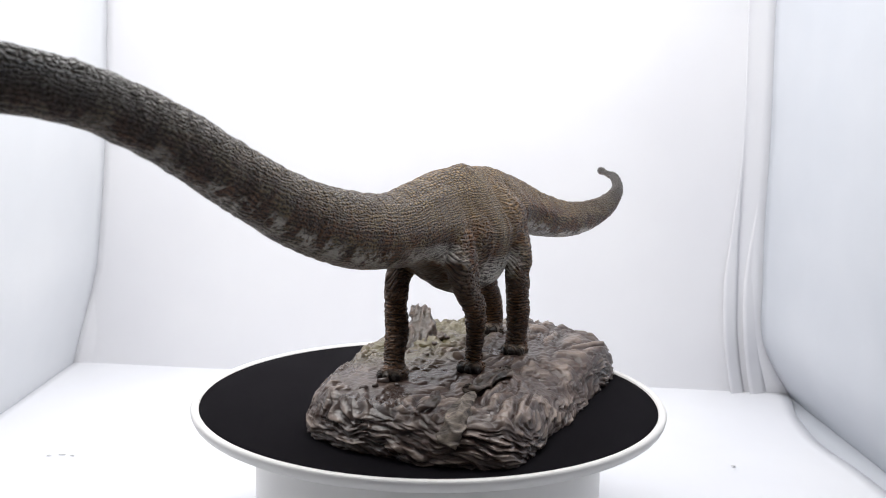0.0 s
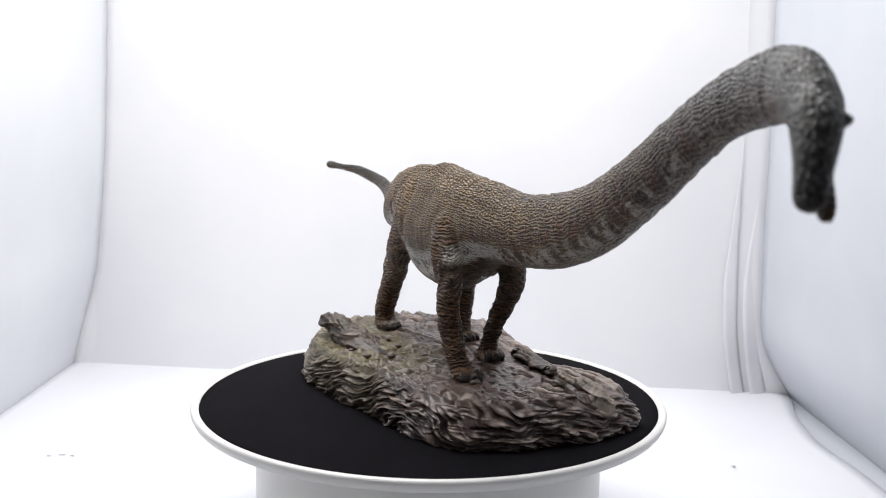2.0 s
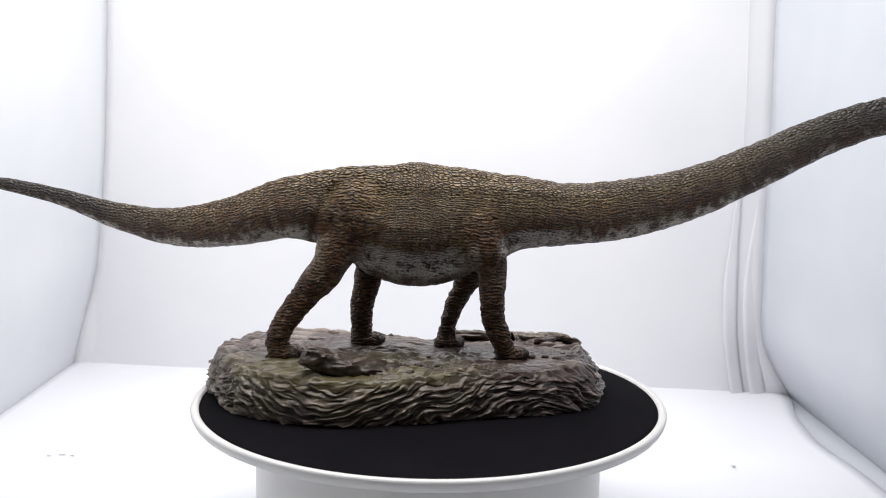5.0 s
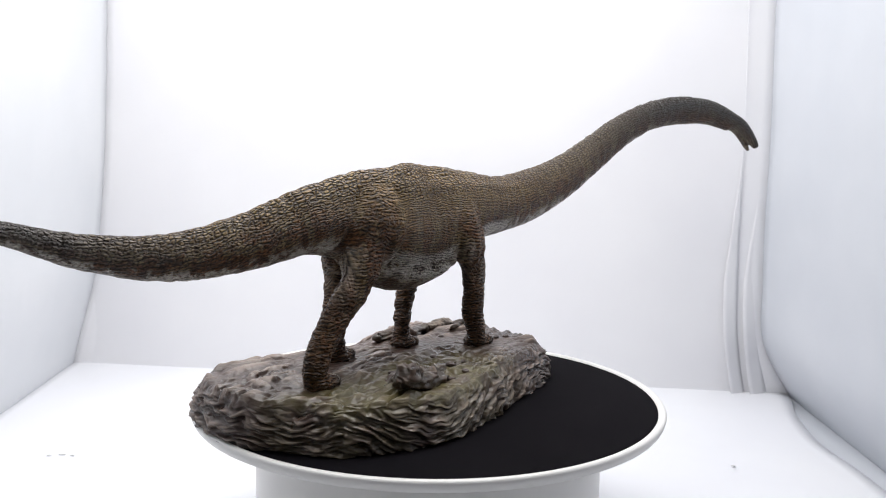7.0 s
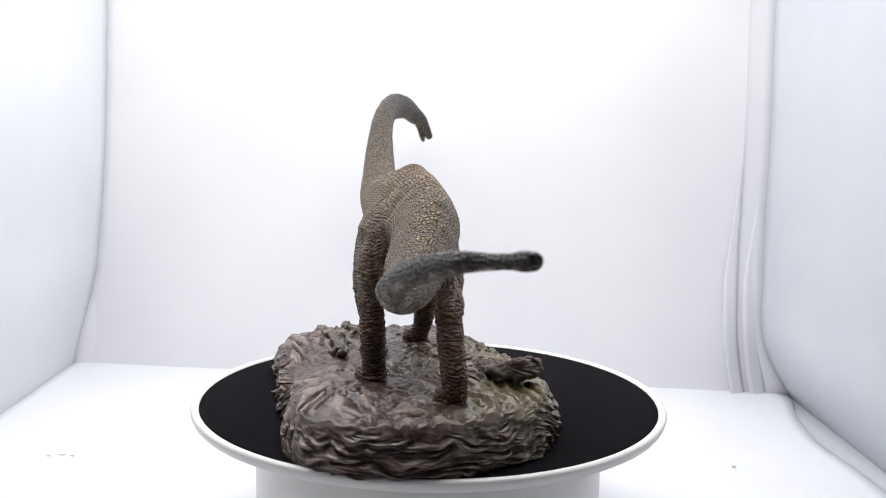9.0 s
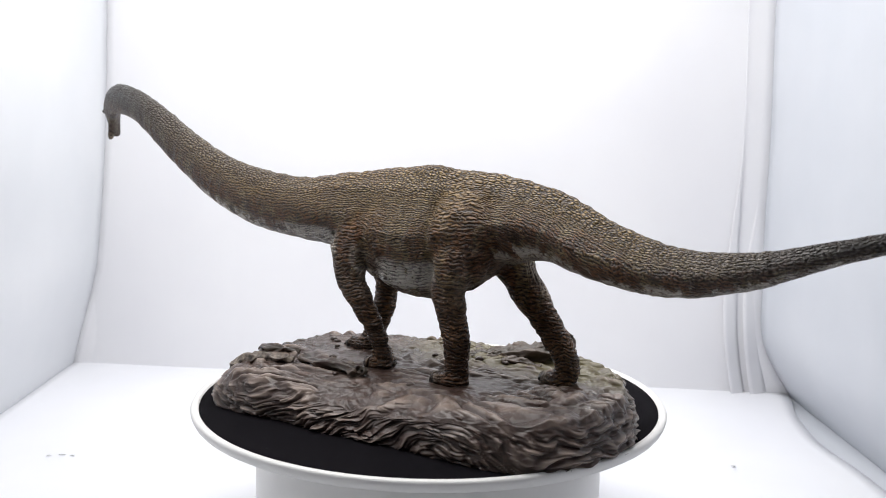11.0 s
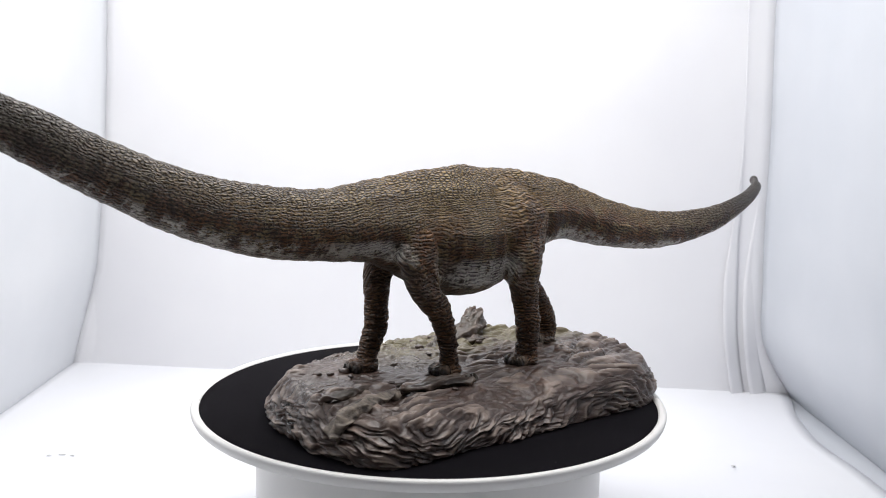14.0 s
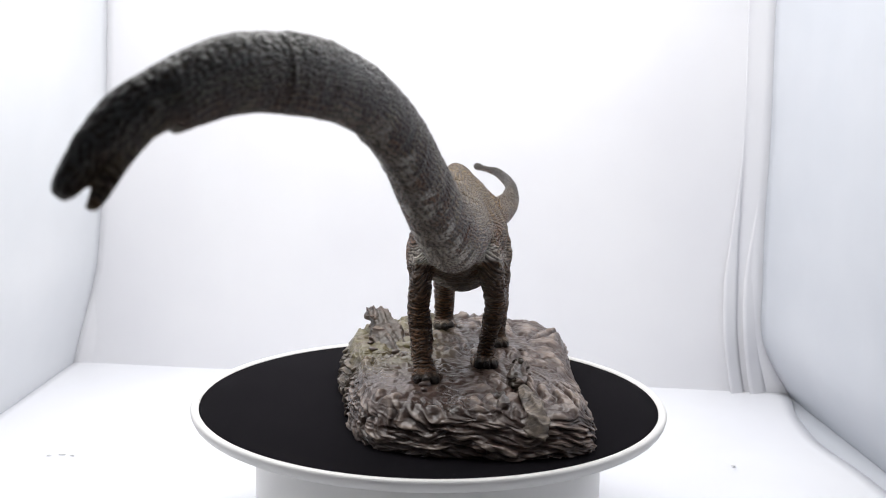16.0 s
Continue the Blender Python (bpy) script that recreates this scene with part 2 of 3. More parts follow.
def lathe(profile, n=128, closed=False):
    """A turned solid about z from rows of radius and height."""
    bm = bmesh.new()
    rings = []
    for r, z in profile:
        if r < 1e-6:
            rings.append([bm.verts.new((0, 0, z))])
        else:
            rings.append([bm.verts.new((r * math.cos(2 * math.pi * k / n), r * math.sin(2 * math.pi * k / n), z)) for k in range(n)])
    pairs = list(zip(rings, rings[1:])) + ([(rings[-1], rings[0])] if closed else [])
    for a, b in pairs:
        for k in range(n):
            j = (k + 1) % n
            if len(a) == 1:
                bm.faces.new((a[0], b[j], b[k]))
            elif len(b) == 1:
                bm.faces.new((a[k], a[j], b[0]))
            else:
                bm.faces.new((a[k], a[j], b[j], b[k]))
    bmesh.ops.recalc_face_normals(bm, faces=bm.faces)
    return bm


def spline(rows, sub=6):
    """Catmull-Rom through rows of numbers."""
    p = np.array(rows, float)
    out = []
    for i in range(len(p) - 1):
        a, b, c, d = p[max(i - 1, 0)], p[i], p[i + 1], p[min(i + 2, len(p) - 1)]
        for k in range(sub):
            t = k / sub
            out.append(0.5 * (2 * b + (c - a) * t + (2 * a - 5 * b + 4 * c - d) * t * t + (3 * b - a - 3 * c + d) * t ** 3))
    out.append(p[-1])
    return np.array(out)


def tube(bm, rows, n=28, up=(0, 0, 1), sub=6, raw=False, peaks=None, skew=0.0):
    """A closed tube along rows of x, y, z, half width, half height; peaks narrow its upper half, row by row, and skew carries it sideways."""
    p = np.array(rows, float) if raw else spline(rows, sub)
    tang = np.gradient(p[:, :3], axis=0)
    rings = []
    for i, (row, t) in enumerate(zip(p, tang)):
        peak = peaks[i] if peaks is not None else 0.0
        t = Vector(t).normalized()
        w = t.cross(Vector(up)).normalized()
        h = w.cross(t)
        c = Vector(row[:3])
        rings.append([bm.verts.new((c + w * (row[3] * math.cos(a) * (1 - peak * max(0.0, math.sin(a))) + skew * peak * max(0.0, math.sin(a))) + h * (row[4] * math.sin(a))) * U)
                      for a in (2 * math.pi * k / n for k in range(n))])
    for a, b in zip(rings, rings[1:]):
        for k in range(n):
            j = (k + 1) % n
            bm.faces.new((a[k], a[j], b[j], b[k]))
    bm.faces.new(rings[0])
    bm.faces.new(rings[-1])


def blob(bm, at, size, turn=0.0, tilt=0.0):
    m = Matrix.Translation(Vector(at) * U) @ Matrix.Rotation(turn, 4, "Z") @ Matrix.Rotation(tilt, 4, "Y") @ Matrix.Diagonal((size[0] * U, size[1] * U, size[2] * U, 1))
    bmesh.ops.create_icosphere(bm, subdivisions=3, radius=1.0, matrix=m)


# ---- the light box ----
def ruled(name, low_curve, a, b, material, nx, nz, label, bulge=0.0, thick=0.004):
    """A hung fabric panel between two upright edges, each a list of (x, y, z)."""
    bm = bmesh.new()
    ea, eb = spline(a, 6), spline(b, 6)
    grid = []
    for i in range(len(ea)):
        row = []
        for k in range(nx + 1):
            s = k / nx
            q = ea[i] * (1 - s) + eb[i] * s
            q = q * U
            sag = bulge * math.sin(math.pi * s) * math.sin(math.pi * i / (len(ea) - 1))
            q[1] += sag + 0.0012 * noise.noise(Vector((q[0] * 14, q[2] * 5, low_curve)))
            row.append(bm.verts.new(q))
        grid.append(row)
    for r0, r1 in zip(grid, grid[1:]):
        for k in range(nx):
            bm.faces.new((r0[k], r0[k + 1], r1[k + 1], r1[k]))
    bmesh.ops.recalc_face_normals(bm, faces=bm.faces)
    ob = part(name, bm, material)
    solid = ob.modifiers.new("thickness", "SOLIDIFY")
    solid.thickness, solid.offset = thick, 0.0
    return tagged(ob, label, "wall", kind="structure")


FRONT = -2.9
LEFT = [(-2.799, 3.142, -0.756), (-2.728, 3.142, -0.486), (-2.599, 3.142, 0.008), (-2.552, 3.142, 0.361), (-2.493, 3.142, 1.02), (-2.446, 3.142, 2.066), (-2.399, 3.142, 3.489)]
RIGHT = [(2.387, 2.578, -0.756), (2.305, 2.566, -0.333), (2.27, 2.554, 0.114), (2.258, 2.554, 0.514), (2.258, 2.554, 1.161), (2.234, 2.554, 2.078), (2.211, 2.554, 3.489)]


def flare(z):
    """How far the right wall spreads out towards the floor."""
    t = min(1.0, max(0.0, (-0.3 - z) / 0.45))
    return 0.17 * t * t * (3 - 2 * t)


ruled("wall_back", 1.0, [(x - 0.06, y, z) for x, y, z in LEFT], [(x + 0.16 + flare(z), y - 0.015, z) for x, y, z in RIGHT], WALL, 40, 6, "white fabric back wall of the photo light box", 0.004)
ruled("wall_left", 4.0, [(x - 0.01, y + 0.05, z) for x, y, z in LEFT], [(-2.72, FRONT, z) for x, y, z in LEFT], SIDE_HALF_SHADED, 30, 6, "fabric side wall of the light box, lightly shaded in its colour")
ruled("wall_right", 7.0, [(x + 0.11 + flare(z), y + 0.05, z) for x, y, z in RIGHT], [(2.62, FRONT, z) for x, y, z in RIGHT], SIDE_SHADED, 30, 6, "fabric side wall of the light box, blue-grey shade in its colour")


def seam(name, edge, dx0, dx1, dy, label):
    a = [(x + dx1 + (dx0 - dx1) * (0.04 + 0.96 * min(1.0, max(0.0, (0.9 - z) / 0.9))), y + dy - (0.04 if z < -0.3 else 0.0), z) for x, y, z in edge]
    b = [(x + dx1, y + dy, z) for x, y, z in edge]
    ob = ruled(name, 11.0, a, b, SEAM, 4, 6, label, 0.0, 0.0006)
    return tagged(ob, category="trim")


seam("trim_left", LEFT, -0.03, 0.33, -0.012, "white fabric seam strip up the corner of the light box")
seam("trim_right", RIGHT, -0.19, -0.08, -0.008, "white fabric seam strip up the corner of the light box")
seam("trim_corner", RIGHT, -0.05, 0.08, -0.010, "loose white fabric fold up the corner of the light box")


def floor_sheet():
    """The white sheet on the box's floor, its far corner rounded and lifted."""
    bm = bmesh.new()
    nx, ny = 60, 70
    grid = []
    for j in range(ny + 1):
        t = j / ny
        row = []
        for i in range(nx + 1):
            s = i / nx
            left = -2.80 + 0.06 * (1 - t)
            far = 3.20 - 0.55 * s - 0.12 * max(0.0, s - 0.9) * 10 * max(0.0, s - 0.9) * 10
            y = FRONT + (far - FRONT) * t
            right = 2.46 + 0.14 * math.exp(-((y - 2.55) / 0.38) ** 2) - 0.05 * math.exp(-((y - 1.5) / 0.35) ** 2)
            x = left + (right - left) * s
            z = -0.709 + 0.006 * noise.noise(Vector((x * 1.3, y * 1.3, 2.0)))
            row.append(bm.verts.new((x * U, y * U, z * U)))
        grid.append(row)
    for r0, r1 in zip(grid, grid[1:]):
        for k in range(nx):
            bm.faces.new((r0[k], r0[k + 1], r1[k + 1], r1[k]))
    ob = part("floor", bm, SHEET)
    solid = ob.modifiers.new("thickness", "SOLIDIFY")
    solid.thickness, solid.offset = 0.003, -1.0
    tagged(ob, "smooth white sheet on the floor of the light box", "floor", kind="structure")
    return ob


FLOOR = floor_sheet()


def slab(name, lo, hi, material, label, category, kind="structure"):
    bm = bmesh.new()
    c = [(a + b) / 2 for a, b in zip(lo, hi)]
    d = [b - a for a, b in zip(lo, hi)]
    bmesh.ops.create_cube(bm, size=1.0, matrix=Matrix.Translation(c) @ Matrix.Diagonal((*d, 1)))
    bmesh.ops.bevel(bm, geom=bm.edges[:], offset=min(d) * 0.2, segments=2, affect="EDGES")
    return tagged(part(name, bm, material, smooth=False), label, category, kind=kind)


slab("ceiling", (-2.9 * U, FRONT * U, TOP_Z), (2.75 * U, 3.3 * U, TOP_Z + 0.01), WALL, "white fabric roof of the photo light box", "ceiling")
# the floor panel takes the right wall's shaded colour
slab("box_floor_panel", (-2.9 * U, FRONT * U, FLOOR_Z - 0.0059), (2.85 * U, 3.3 * U, FLOOR_Z - 0.0035), SIDE_SHADED, "fabric floor panel of the light box in the shaded side colour", "floor")
slab("table", (-0.7, -0.9, FLOOR_Z - 0.045), (0.7, 0.55, FLOOR_Z - 0.006), TABLE, "plain wooden table under the light box", "table")
# plain room that closes the place
slab("wall_room_front", (-1.6, -2.05, -0.8), (1.6, -2.0, 1.6), ROOM, "plain grey room wall behind the camera", "wall")
slab("wall_room_back", (-1.6, 1.2, -0.8), (1.6, 1.25, 1.6), ROOM, "plain grey room wall behind the box", "wall")
slab("wall_room_left", (-1.65, -2.05, -0.8), (-1.6, 1.25, 1.6), ROOM, "plain grey room wall", "wall")
slab("wall_room_right", (1.6, -2.05, -0.8), (1.65, 1.25, 1.6), ROOM, "plain grey room wall", "wall")
slab("room_floor", (-1.65, -2.05, -0.85), (1.65, 1.25, -0.8), ROOM, "plain grey room floor", "floor")


# ---- the turntable ----
def turntable():
    top = tagged(new("turntable"), "round white plastic display turntable with a black velvet mat", "turntable")
    top.location = (0, 0, FLOOR_Z)
    lift = -FLOOR_Z
    base = lathe([(0.0, 0.0005), (0.74 * U, 0.0005), (0.765 * U, 0.003), (0.765 * U, lift - 0.078 * U), (0.758 * U, lift - 0.068 * U), (0.0, lift - 0.068 * U)])
    part("base", base, PLASTIC, top)
    # added ring whose dark grey stands in for the shade below the platter
    neck = lathe([(0.0, lift - 0.069 * U), (0.73 * U, lift - 0.069 * U), (0.73 * U, lift - 0.045 * U), (0.0, lift - 0.045 * U)])
    part("gap_shade_ring", neck, GAP_SHADE, top, "grey ring added to darken the gap under the platter")
    platter = part("platter", lathe([(0.0, -0.046 * U), (0.985 * U, -0.046 * U), (1.010 * U, -0.043 * U), (1.025 * U, -0.034 * U), (1.033 * U, -0.018 * U),
                                     (1.035 * U, -0.004 * U), (1.031 * U, 0.004 * U), (1.019 * U, 0.008 * U), (1.007 * U, 0.006 * U),
                                     (1.001 * U, 0.002 * U), (1.0 * U, -0.006 * U), (0.0, -0.006 * U)], 192), PLASTIC, top, "white plastic platter with a rounded raised rim")
    platter.location = (0, 0, lift)
    part("velvet_mat", lathe([(0.0, 0.0), (0.99 * U, 0.0), (0.999 * U, -0.002 * U), (0.999 * U, -0.0058 * U), (0.0, -0.0058 * U)], 192), VELVET, platter, "black velvet mat with specks of lint")
    return platter


PLATTER = turntable()

# ---- the figurine: a long-necked dinosaur on a rock base ----
HEAD_DIR = radians(-113.7)
FWD = Vector((math.cos(HEAD_DIR), math.sin(HEAD_DIR), 0))
LFT = Vector((-FWD.y, FWD.x, 0))
HUB = Vector((0.2, -0.08, 0))  # middle of the rock base
FIGURINE = tagged(new("dinosaur_figurine"), "painted long-necked dinosaur model walking on a rock base", "figurine")

EDGE = [0.985, 0.965, 0.94, 0.85, 0.755, 0.65, 0.615, 0.59, 0.63, 0.72, 0.81, 0.82,
        0.815, 0.82, 0.80, 0.63, 0.505, 0.475, 0.45, 0.47, 0.515, 0.645, 0.855, 0.955]  # every 15 degrees from straight behind, by the right side


def edge_at(phi):
    s = ((math.degrees(phi) + 180) % 360) / 15
    i = int(s)
    t = s - i
    a, b, c, d = (EDGE[(i + k) % 24] for k in (-1, 0, 1, 2))
    return 0.5 * (2 * b + (c - a) * t + (2 * a - 5 * b + 4 * c - d) * t * t + (3 * b - a - 3 * c + d) * t ** 3)


def smooth(a, b, x):
    """Eases from 0 at a to 1 at b."""
    t = min(1.0, max(0.0, (x - a) / (b - a)))
    return t * t * (3 - 2 * t)


def ridge(x, y, z):
    return 1.0 - abs(noise.noise(Vector((x, y, z)))) * 2.0


def blade(x, y, z):
    """Sharper ridges, from 0 to 1."""
    r = max(0.0, ridge(x, y, z))
    return r * r * r


def plates(x):
    """A worn saw tooth from 0 to 1: a slow rise, then a sharp edge."""
    t = x - math.floor(x)
    return t ** 0.8 if t < 0.8 else (1.0 - t) / 0.2 * 0.8365


FEET = [(-0.139, -0.316), (0.179, -0.174), (0.395, 0.16), (0.31, 0.581)]


def ground_height(x, y):
    """The rock's top surface without its fine relief, in mat radii."""
    d = Vector((x, y, 0)) - HUB
    f, l = d.dot(FWD), d.dot(LFT)
    phi = math.atan2(l, f)
    s = d.length / edge_at(phi)
    drop = 0.58 * math.exp(-((math.degrees(phi) - 85) / 50) ** 2) + 0.05 * math.exp(-(math.degrees(phi) / 40) ** 2)
    h = 0.178 * (1 - drop * s ** 1.6) + 0.012 * noise.noise(Vector((x * 3.1, y * 3.1, 4.0)))
    near = min((x - a) ** 2 + (y - b) ** 2 for a, b in FEET)
    return h + (0.172 - h) * math.exp(-near / 0.012)


def rock_base():
    n, top_rings, side_rings = 860, 124, 64
    bm = bmesh.new()
    crest, moss = bm.verts.layers.float.new("crest"), bm.verts.layers.float.new("moss")
    rings = []
    for j in range(1, top_rings + side_rings + 1):
        ring = []
        for k in range(n):
            phi = 2 * math.pi * k / n - math.pi
            e = edge_at(phi)
            e *= 1 + 0.018 * noise.noise(Vector((math.cos(phi) * 3, math.sin(phi) * 3, 8.0)))
            away = FWD * math.cos(phi) + LFT * math.sin(phi)
            shoulder = 0.90 - 0.10 * math.exp(-((math.degrees(phi) - 85) / 42) ** 2) + 0.05 * math.exp(-((abs(math.degrees(phi)) - 172) / 35) ** 2) + 0.03 * noise.noise(Vector((math.cos(phi) * 2, math.sin(phi) * 2, 5.0)))
            if j <= top_rings:
                s = shoulder * (j / top_rings) ** 0.8
                q = HUB + away * (e * s)
                h = ground_height(q.x, q.y)
                steep = 0.0
            else:
                a = (j - top_rings) / side_rings
                b = 1.72 * a
                q0 = HUB + away * (e * shoulder)
                h0 = ground_height(q0.x, q0.y)
                s = shoulder + (1 - shoulder) * math.sin(min(b, math.pi / 2)) ** 0.85 - 0.02 * max(0.0, a - 0.85)
                q = HUB + away * (e * s)
                h = h0 * (1 - a) ** 0.9
                steep = smooth(0.0, 0.35, a)
            # flaking layers on the flanks, worn plates on the top
            dl = q - HUB
            df, dw = dl.dot(FWD), dl.dot(LFT)
            wob = noise.noise(Vector((q.x * 5.0, q.y * 5.0, h * 9.0)))
            # strands lean forward and up on one flank, backward and up on the other
            c = h + 0.36 * df * max(-1.0, min(1.0, dw / 0.35)) * smooth(0.85, 0.35, abs(df)) + 0.044 * wob + 0.018 * noise.noise(Vector((q.x * 13.0, q.y * 13.0, h * 16.0)))
            r1 = abs(noise.noise(Vector((q.x * 8.0 + wob * 0.5, q.y * 8.0, c * 44.0)))) * 2.3
            r2 = abs(noise.noise(Vector((q.x * 13.0, q.y * 13.0 + wob, c * 88.0 + 7.0)))) * 2.3
            lay = 0.48 * min(1.0, r1) + 0.27 * min(1.0, r2) + 0.25 * blade(q.x * 9.0, q.y * 9.0 + wob, c * 46.0 + 3.0)
            wx = df + 0.13 * noise.noise(Vector((q.x * 3.4, q.y * 3.4, 1.5)))
            wy = dw + 0.13 * noise.noise(Vector((q.x * 3.4, q.y * 3.4, 9.5)))
            flow = 0.60 * min(1.0, abs(noise.noise(Vector((wx * 5.5, wy * 15.0, 2.0)))) * 2.4) + 0.28 * min(1.0, abs(noise.noise(Vector((wx * 10.0, wy * 26.0, 6.0)))) * 2.3)
            flow += 0.12 * (0.5 + noise.noise(Vector((q.x * 26.0, q.y * 26.0, 3.0))))
            near = min((q.x - u) ** 2 + (q.y - v) ** 2 for u, v in FEET)
            mud = smooth(0.30, 0.62, 0.65 * noise.noise(Vector((q.x * 2.4, q.y * 2.4, 3.0))) + 0.50 * (s if j <= top_rings else 1.0) + 0.16 - 0.25 * df)
            amp = (0.008 + 0.025 * mud) * (1 - 0.8 * math.exp(-near / 0.006))
            lift = (flow - 0.42) * amp * (1 - steep)
            push = (lay - 0.42) * 0.040 * steep
            grit = 0.0035 * noise.noise(Vector((q.x * 40, q.y * 40, h * 40)))
            crumbs = smooth(0.02, 0.16, -dw) * smooth(0.45, 0.20, abs(df)) * (1 - steep)
            lift += crumbs * 0.011 * (abs(noise.noise(Vector((q.x * 20, q.y * 20, 2.5)))) * 2 - 0.4)
            low = smooth(0.0, 0.02, h)
            p = q + away * (push + grit * steep)
            vert = bm.verts.new(Vector((p.x, p.y, max(0.004, h + lift + grit * (1 - steep)) if j < top_rings + side_rings else 0.0015)) * U)
            vert[crest] = min(1.0, max(0.0, (lay * steep + (0.40 + (flow - 0.42) * (0.45 + 0.55 * mud)) * (1 - steep)) * (0.6 + 0.4 * low)))
            side = smooth(0.05, 0.30, -dl.dot(LFT)) * smooth(-0.40, 0.10, -dl.dot(FWD))
            vert[moss] = side * (1 - 0.55 * steep)
            ring.append(vert)
        rings.append(ring)
    mid = bm.verts.new(Vector((HUB.x, HUB.y, ground_height(HUB.x, HUB.y))) * U)
    mid[crest] = 0.4
    for k in range(n):
        bm.faces.new((mid, rings[0][k], rings[0][(k + 1) % n]))
    for a, b in zip(rings, rings[1:]):
        for k in range(n):
            j = (k + 1) % n
            bm.faces.new((a[k], b[k], b[j], a[j]))
    bm.faces.new(list(reversed(rings[-1])))
    bmesh.ops.recalc_face_normals(bm, faces=bm.faces)
    return part("rock_base", bm, ROCK, FIGURINE, "grey-brown layered rock base with greenish moss")


rock_base()

# spine from the tail's tip to the skull: x, y, z, half width, half height, in mat radii
TAIL = [(1.045, 1.850, 0.927, 0.008, 0.009), (1.046, 1.842, 0.9265, 0.016, 0.017), (1.049, 1.828, 0.925, 0.021, 0.022), (1.056, 1.80, 0.922, 0.022, 0.023), (1.062, 1.77, 0.918, 0.017, 0.018), (1.078, 1.70, 0.909, 0.018, 0.020), (1.097, 1.604, 0.895, 0.026, 0.029), (1.07, 1.375, 0.833, 0.034, 0.039),
        (0.953, 1.152, 0.753, 0.052, 0.059), (0.764, 0.933, 0.712, 0.078, 0.085), (0.572, 0.715, 0.748, 0.108, 0.108)]
TRUNK = [(0.400, 0.510, 0.819, 0.120, 0.136), (0.285, 0.295, 0.820, 0.152, 0.191), (0.194, 0.108, 0.768, 0.190, 0.264),
         (0.125, -0.044, 0.754, 0.192, 0.276), (0.023, -0.201, 0.782, 0.166, 0.233)]
NECK = [(-0.057, -0.393, 0.812, 0.142, 0.169), (-0.154, -0.606, 0.81, 0.124, 0.138), (-0.270, -0.840, 0.837, 0.106, 0.131),
        (-0.409, -1.078, 0.908, 0.088, 0.115), (-0.552, -1.302, 1.024, 0.076, 0.099), (-0.702, -1.519, 1.159, 0.064, 0.088),
        (-0.866, -1.715, 1.262, 0.055, 0.079), (-1.025, -1.882, 1.302, 0.048, 0.080), (-1.213, -2.022, 1.299, 0.052, 0.074), (-1.355, -2.112, 1.244, 0.047, 0.060)]
SKULL = [(-1.335, -2.098, 1.262, 0.044, 0.054), (-1.406, -2.131, 1.222, 0.044, 0.050), (-1.452, -2.149, 1.183, 0.037, 0.041), (-1.491, -2.161, 1.139, 0.030, 0.030), (-1.519, -2.170, 1.100, 0.026, 0.021), (-1.528, -2.174, 1.089, 0.012, 0.010)]
JAW = [(-1.388, -2.127, 1.200, 0.024, 0.022), (-1.428, -2.151, 1.147, 0.021, 0.015), (-1.464, -2.175, 1.093, 0.020, 0.012), (-1.480, -2.186, 1.068, 0.012, 0.008)]
LEGS = {
    "right_fore": [(-0.142, -0.320, 0.165, 0.054), (-0.142, -0.312, 0.19, 0.052), (-0.150, -0.280, 0.25, 0.046), (-0.140, -0.240, 0.35, 0.052), (-0.146, -0.225, 0.45, 0.056), (-0.140, -0.225, 0.56, 0.072), (-0.12, -0.20, 0.68, 0.095), (-0.07, -0.17, 0.80, 0.10)],
    "left_fore": [(0.179, -0.176, 0.165, 0.048), (0.180, -0.178, 0.19, 0.045), (0.185, -0.188, 0.25, 0.040), (0.187, -0.222, 0.35, 0.045), (0.182, -0.275, 0.45, 0.055), (0.140, -0.335, 0.56, 0.074), (0.110, -0.335, 0.68, 0.092), (0.08, -0.28, 0.80, 0.10)],
    "left_hind": [(0.395, 0.150, 0.165, 0.058), (0.395, 0.155, 0.19, 0.054), (0.395, 0.157, 0.25, 0.050), (0.400, 0.155, 0.35, 0.057), (0.392, 0.135, 0.45, 0.062), (0.388, 0.120, 0.56, 0.085), (0.358, 0.138, 0.68, 0.098), (0.31, 0.19, 0.79, 0.088)],
    "right_hind": [(0.308, 0.570, 0.165, 0.054), (0.312, 0.585, 0.19, 0.055), (0.316, 0.598, 0.25, 0.052), (0.297, 0.553, 0.35, 0.056), (0.262, 0.485, 0.45, 0.064), (0.215, 0.412, 0.56, 0.088), (0.207, 0.344, 0.68, 0.097), (0.21, 0.285, 0.79, 0.088)],
}


# thighs and shoulders: ahead, to the left, height, half length, half height, lean, bulk
MUSCLES = [(V.dot(FWD), V.dot(LFT), V.z, hf, hz, lean, bulk) for V, hf, hz, lean, bulk in (
    (Vector((0.365, 0.165, 0.76)), 0.135, 0.215, 0.10, 1.0), (Vector((0.190, 0.320, 0.76)), 0.135, 0.215, 0.25, 1.0),
    (Vector((0.130, -0.230, 0.70)), 0.105, 0.150, -0.15, 0.45), (Vector((-0.095, -0.185, 0.70)), 0.105, 0.150, 0.10, 0.45))]


